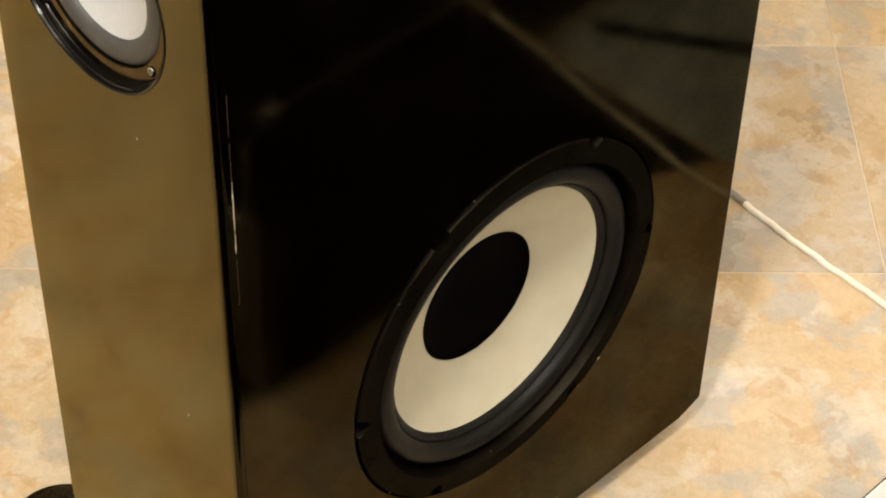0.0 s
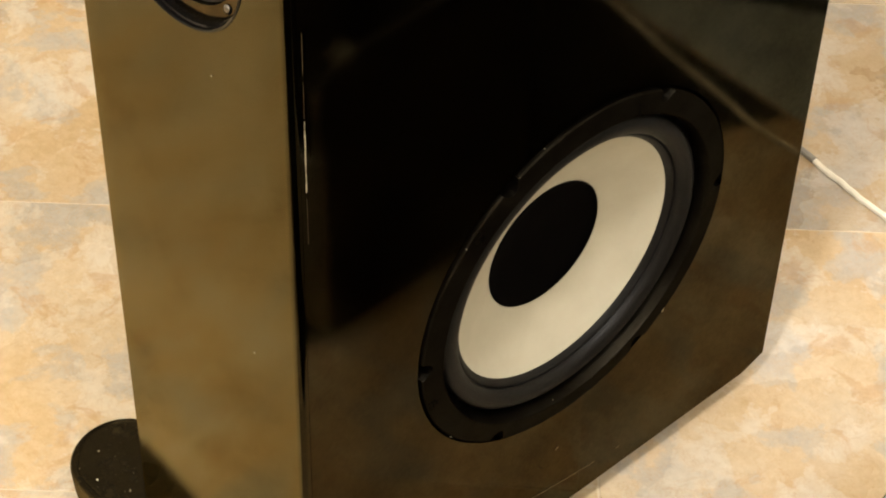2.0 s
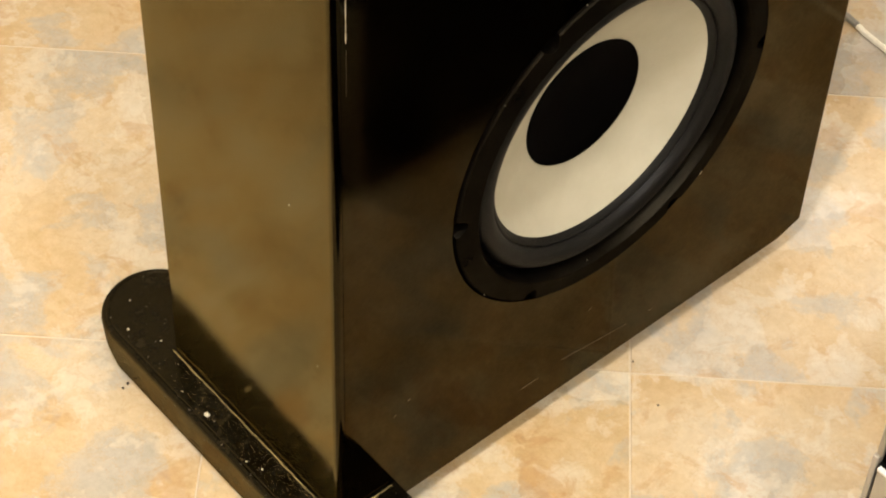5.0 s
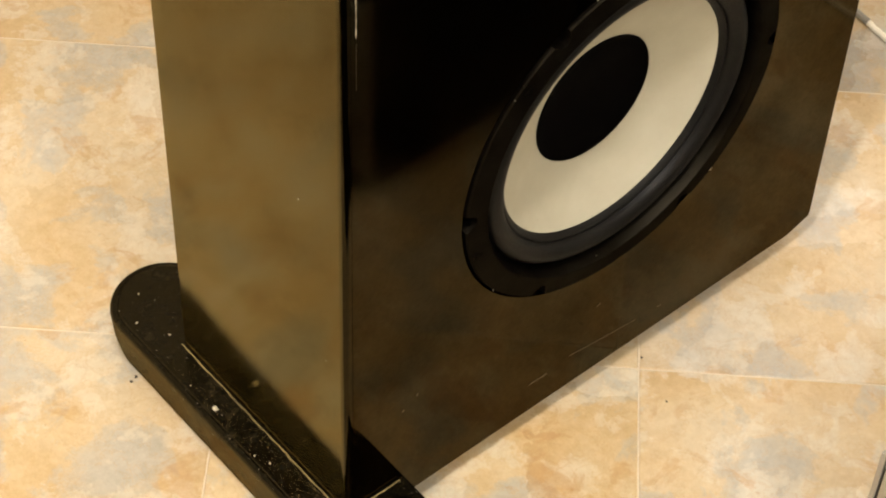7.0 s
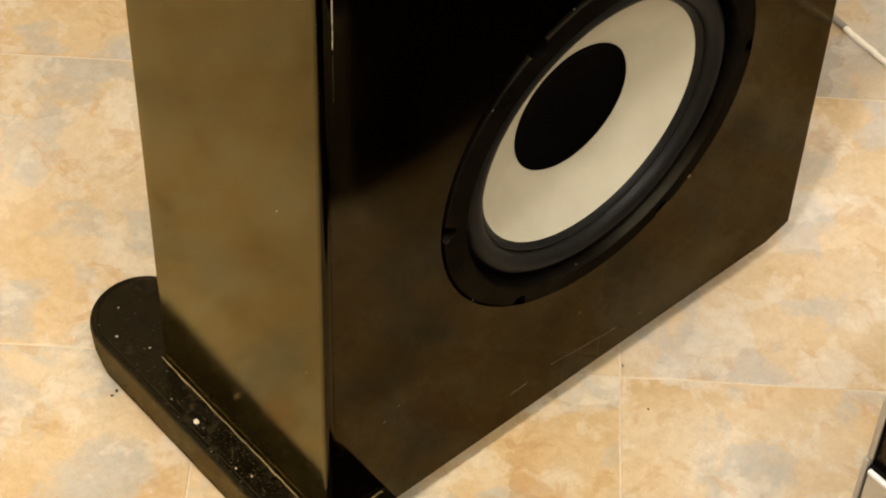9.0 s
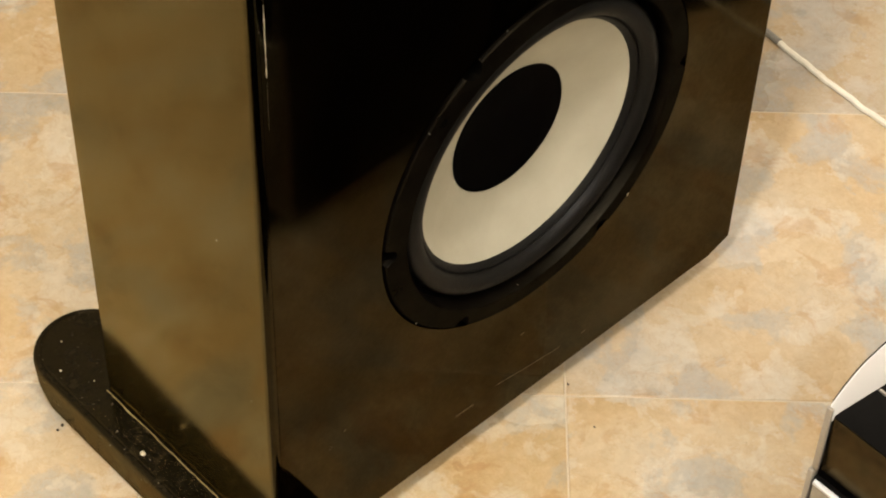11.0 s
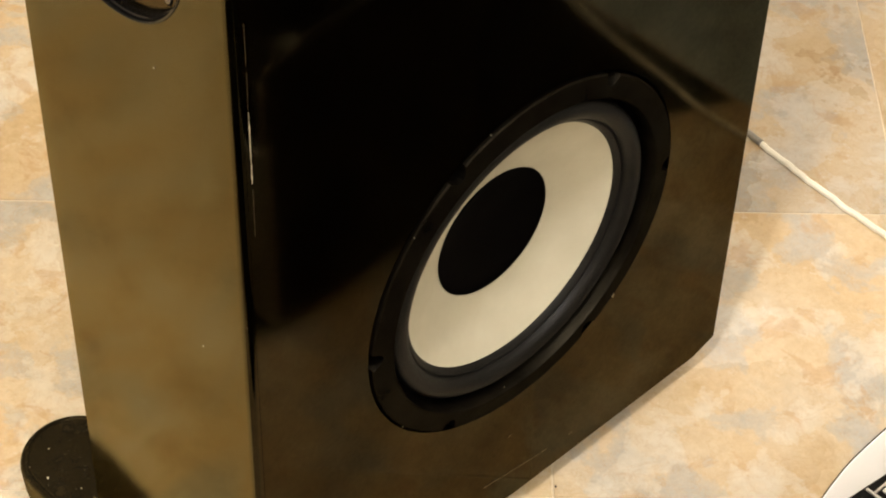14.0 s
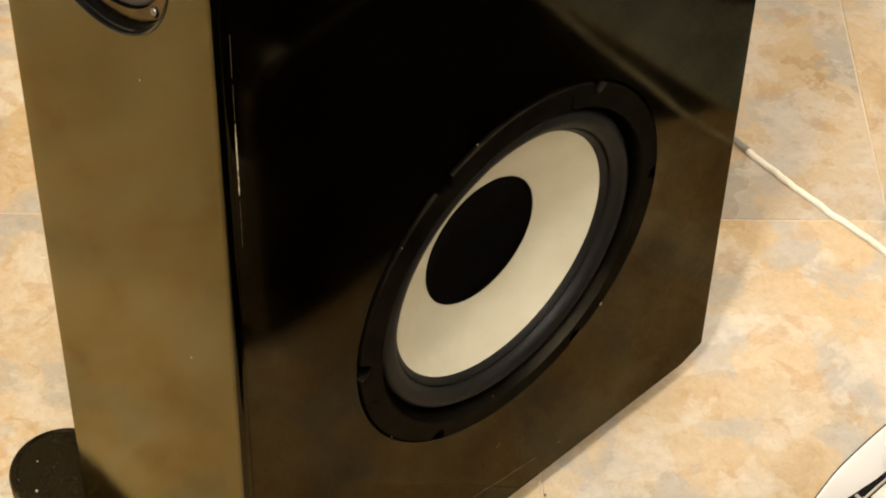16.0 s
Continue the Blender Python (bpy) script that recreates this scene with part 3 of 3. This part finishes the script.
# ---------------- silver and black device ----------------
device = empty("audio_device", (0, 0, 0))
tagged(device, "silver and black electronic device with a pale button, on the floor", "electronic device")
DX, DY, DZ, DW, DD = 0.2544, -0.0140, 0.2563, 0.26, 0.214
TOP, WAIST, K = DZ - 0.0073, DZ - 0.0590, 0.893
EDGE = [(K * y, K * z) for y, z in ((0.0, -0.002), (0.002, 0.0014), (0.0115, 0.0092), (0.023, 0.0166), (0.032, 0.0198), (0.046, 0.0220), (0.062, 0.0232), (0.23, 0.0240), (0.24, 0.017))]


def cheek(x0, low):
    """A side cheek: its top edge rises in a curve to the back, and its inner face slopes down to the flat top of the body."""
    bm = bmesh.new()
    rows = []
    for y, z in EDGE:
        reach = min(0.0104, 0.0007 + 0.122 * y)
        rows.append([bm.verts.new(p) for p in ((x0, DY + y, low), (x0, DY + y, DZ + z), (x0 + 0.0004, DY + y, DZ + z), (DX + reach, DY + y, TOP - 0.0005), (DX + reach, DY + y, low))])
    for one, two in zip(rows, rows[1:]):
        for j in range(5):
            bm.faces.new((one[j], one[(j + 1) % 5], two[(j + 1) % 5], two[j]))
    bm.faces.new(rows[0])
    bm.faces.new(rows[-1])
    return bm


def skin(x0, x1, low):
    line = [(0.003, low)] + [(max(0.003, y), DZ + z + 0.0001) for y, z in EDGE] + [(DD, low)]
    bm = bmesh.new()
    one = [bm.verts.new((x0, DY + y, z)) for y, z in line]
    two = [bm.verts.new((x1, DY + y, z)) for y, z in line]
    bm.faces.new(one)
    bm.faces.new(two)
    for j in range(len(line)):
        k = (j + 1) % len(line)
        bm.faces.new((one[j], one[k], two[k], two[j]))
    return bm


part("side_cheek", cheek(DX - 0.0029, TOP - 0.004), WHITE, device, "white sloping side cheek")
part("side_skin", skin(DX - 0.0038, DX - 0.0031, 0.012), DEVICE_BLACK, device, "black outer side panel")
part("edge_trim", box((DX - 0.0039, DY - 0.0018, WAIST), (DX + 0.0005, DY + 0.0005, DZ - 0.0005), 0.0007), SILVER, device, "silver edge strip")
part("body", box((DX + 0.0007, DY + 0.0008, WAIST), (DX + DW, DY + DD, TOP - 0.0012), 0.0008), DEVICE_GLOSS, device, "gloss black upper body")
part("top_panel", box((DX + 0.0009, DY + 0.0010, TOP - 0.0012), (DX + DW - 0.0002, DY + DD - 0.0002, TOP), 0.0005), DEVICE_BLACK, device, "dull black top panel")
part("lower_body", box((DX - 0.0011, DY - 0.0011, 0.012), (DX + DW, DY + DD, DZ - 0.0665), 0.001), DEVICE_BLACK, device, "black lower body")
part("lower_front", box((DX + 0.0008, DY - 0.0034, 0.014), (DX + DW - 0.001, DY - 0.0012, DZ - 0.0703), 0.0006), SILVER, device, "silver lower front panel")
part("lower_trim", box((DX - 0.0054, DY - 0.0027, 0.012), (DX - 0.0014, DY + 0.0054, DZ - 0.0611), 0.0008), SILVER, device, "silver lower side strip")
part("panel_gap", box((DX - 0.0008, DY + 0.002, DZ - 0.0667), (DX + DW - 0.002, DY + DD - 0.004, WAIST + 0.0002)), CAP, device)
part("rail", box((DX + 0.0007, DY - 0.0040, DZ - 0.0699), (DX + DW, DY - 0.0010, DZ - 0.0670), 0.0004), WHITE, device, "pale trim line")
button = part("button", box((DX + 0.0134, DY + 0.0410, TOP - 0.0003), (DX + 0.0275, DY + 0.0560, TOP + 0.0012), 0.0005), SCREEN, device, "pale grey flat button in a dull frame")
for lo, hi in (((DX + 0.0063, DY + 0.0344, TOP - 0.0003), (DX + 0.0310, DY + 0.0361, TOP + 0.0015)), ((DX + 0.0109, DY + 0.0364, TOP - 0.0003), (DX + 0.0123, DY + 0.0600, TOP + 0.0015))):
    part("bezel", box(lo, hi, 0.0004), SILVER, button)
for x, y in ((DX + 0.012, DY + 0.02), (DX + DW - 0.012, DY + 0.02), (DX + 0.012, DY + DD - 0.02), (DX + DW - 0.012, DY + DD - 0.02)):
    low = MAT_TOP
    part("rubber_foot", lathe([(0.0, low), (0.008, low), (0.008, 0.0125), (0.0, 0.0125)], lambda a, b, h, x=x, y=y: Vector((x + a, y + b, h)), 20), RUBBER, device)


# ---------------- crumbs ----------------
def crumb(at, size, mat, seed, label):
    r = random.Random(seed)
    bm = bmesh.new()
    bmesh.ops.create_icosphere(bm, subdivisions=1, radius=size)
    for v in bm.verts:
        v.co *= 0.5 + 0.8 * r.random()
        v.co.z *= 0.6
    low = min(v.co.z for v in bm.verts)
    for v in bm.verts:
        v.co = Vector(at) + v.co - Vector((0, 0, low))
    return tagged(finish("crumb", bm, mat), label, "crumb", "crumbs")


for k, (x, y, s) in enumerate(((-0.2040, -0.2545, 0.0015), (-0.2030, -0.2590, 0.0013), (0.010, 0.040, 0.0010), (0.050, 0.027, 0.0010))):
    crumb((x, y, 0.0), s, CRUMB, k, "tiny dark crumb of dirt on the floor tile")
for k, (x, y, s) in enumerate(((-0.1225, -0.2415, 0.0022), (-0.219, -0.240, 0.0010), (-0.063, -0.240, 0.0009), (-0.075, -0.244, 0.0008), (-0.240, -0.224, 0.0007), (-0.196, -0.228, 0.0006), (-0.150, -0.243, 0.0006))):
    crumb(SHIFT + SIZE * Vector((x, y, FH)), s, PALE_CRUMB, 20 + k, "tiny pale crumb lying on the loudspeaker foot")

# ---------------- floor ----------------
floor = tagged(finish("floor", box((X0 - 0.1, Y0 - 0.1, -0.05), (X1 + 0.1, Y1 + 0.1, -0.0007)), GROUT, smooth=0), "tan stone-look floor tiles with pale joints", "floor", kind="structure")
SIDE, GAP, ANGLE = 0.2985, 0.0012, radians(46.4)
U, V = Vector((math.cos(ANGLE), math.sin(ANGLE), 0)), Vector((math.sin(ANGLE), -math.cos(ANGLE), 0))
M0, N0 = 0.034, -0.0105
half = (SIDE - GAP) / 2
bm = box((-half, -half, -0.004), (half, half, 0.0), 0.0006, 1, lambda e: e.verts[0].co.z > -0.001 and e.verts[1].co.z > -0.001)
tile_mesh = bpy.data.meshes.new("tile")
bm.to_mesh(tile_mesh)
bm.free()
tile_mesh.materials.append(TILE)
turn = Matrix.Rotation(ANGLE, 4, "Z")
# some tiles of the batch came out greyer or paler than the rest
TONES = {(0, -2): (0.78, 0.79, 0.84, 1), (1, -2): (0.84, 0.84, 0.88, 1), (0, -3): (0.95, 0.95, 0.97, 1), (0, -1): (1.0, 1.01, 1.06, 1), (0, 0): (1.09, 1.11, 1.16, 1), (-1, 0): (1.04, 1.03, 0.99, 1)}
far = bmesh.new()
for i in range(-16, 17):
    for j in range(-16, 17):
        c = (M0 + (i + 0.5) * SIDE) * U + (N0 + (j + 0.5) * SIDE) * V
        if not (X0 - 0.1 < c.x < X1 + 0.1 and Y0 - 0.1 < c.y < Y1 + 0.1):
            continue
        if (c - Vector((0.05, 0.1, 0))).length < 1.35:
            tile = new("tile", tile_mesh)
            tile.parent = floor
            tile.color = TONES.get((i, j), (1.0, 1.0, 1.0, 1))
            tile.matrix_world = Matrix.Translation(c) @ turn @ Matrix.Rotation(math.pi / 2 * ((i * 3 + j * 5) % 4), 4, "Z")
        else:
            far.from_mesh(tile_mesh)
            far.verts.ensure_lookup_table()
            m = Matrix.Translation(c) @ turn
            for v in far.verts[-len(tile_mesh.vertices):]:
                v.co = m @ v.co
tagged(part("outer_tiles", far, TILE, floor, smooth=0), kind="stuff")
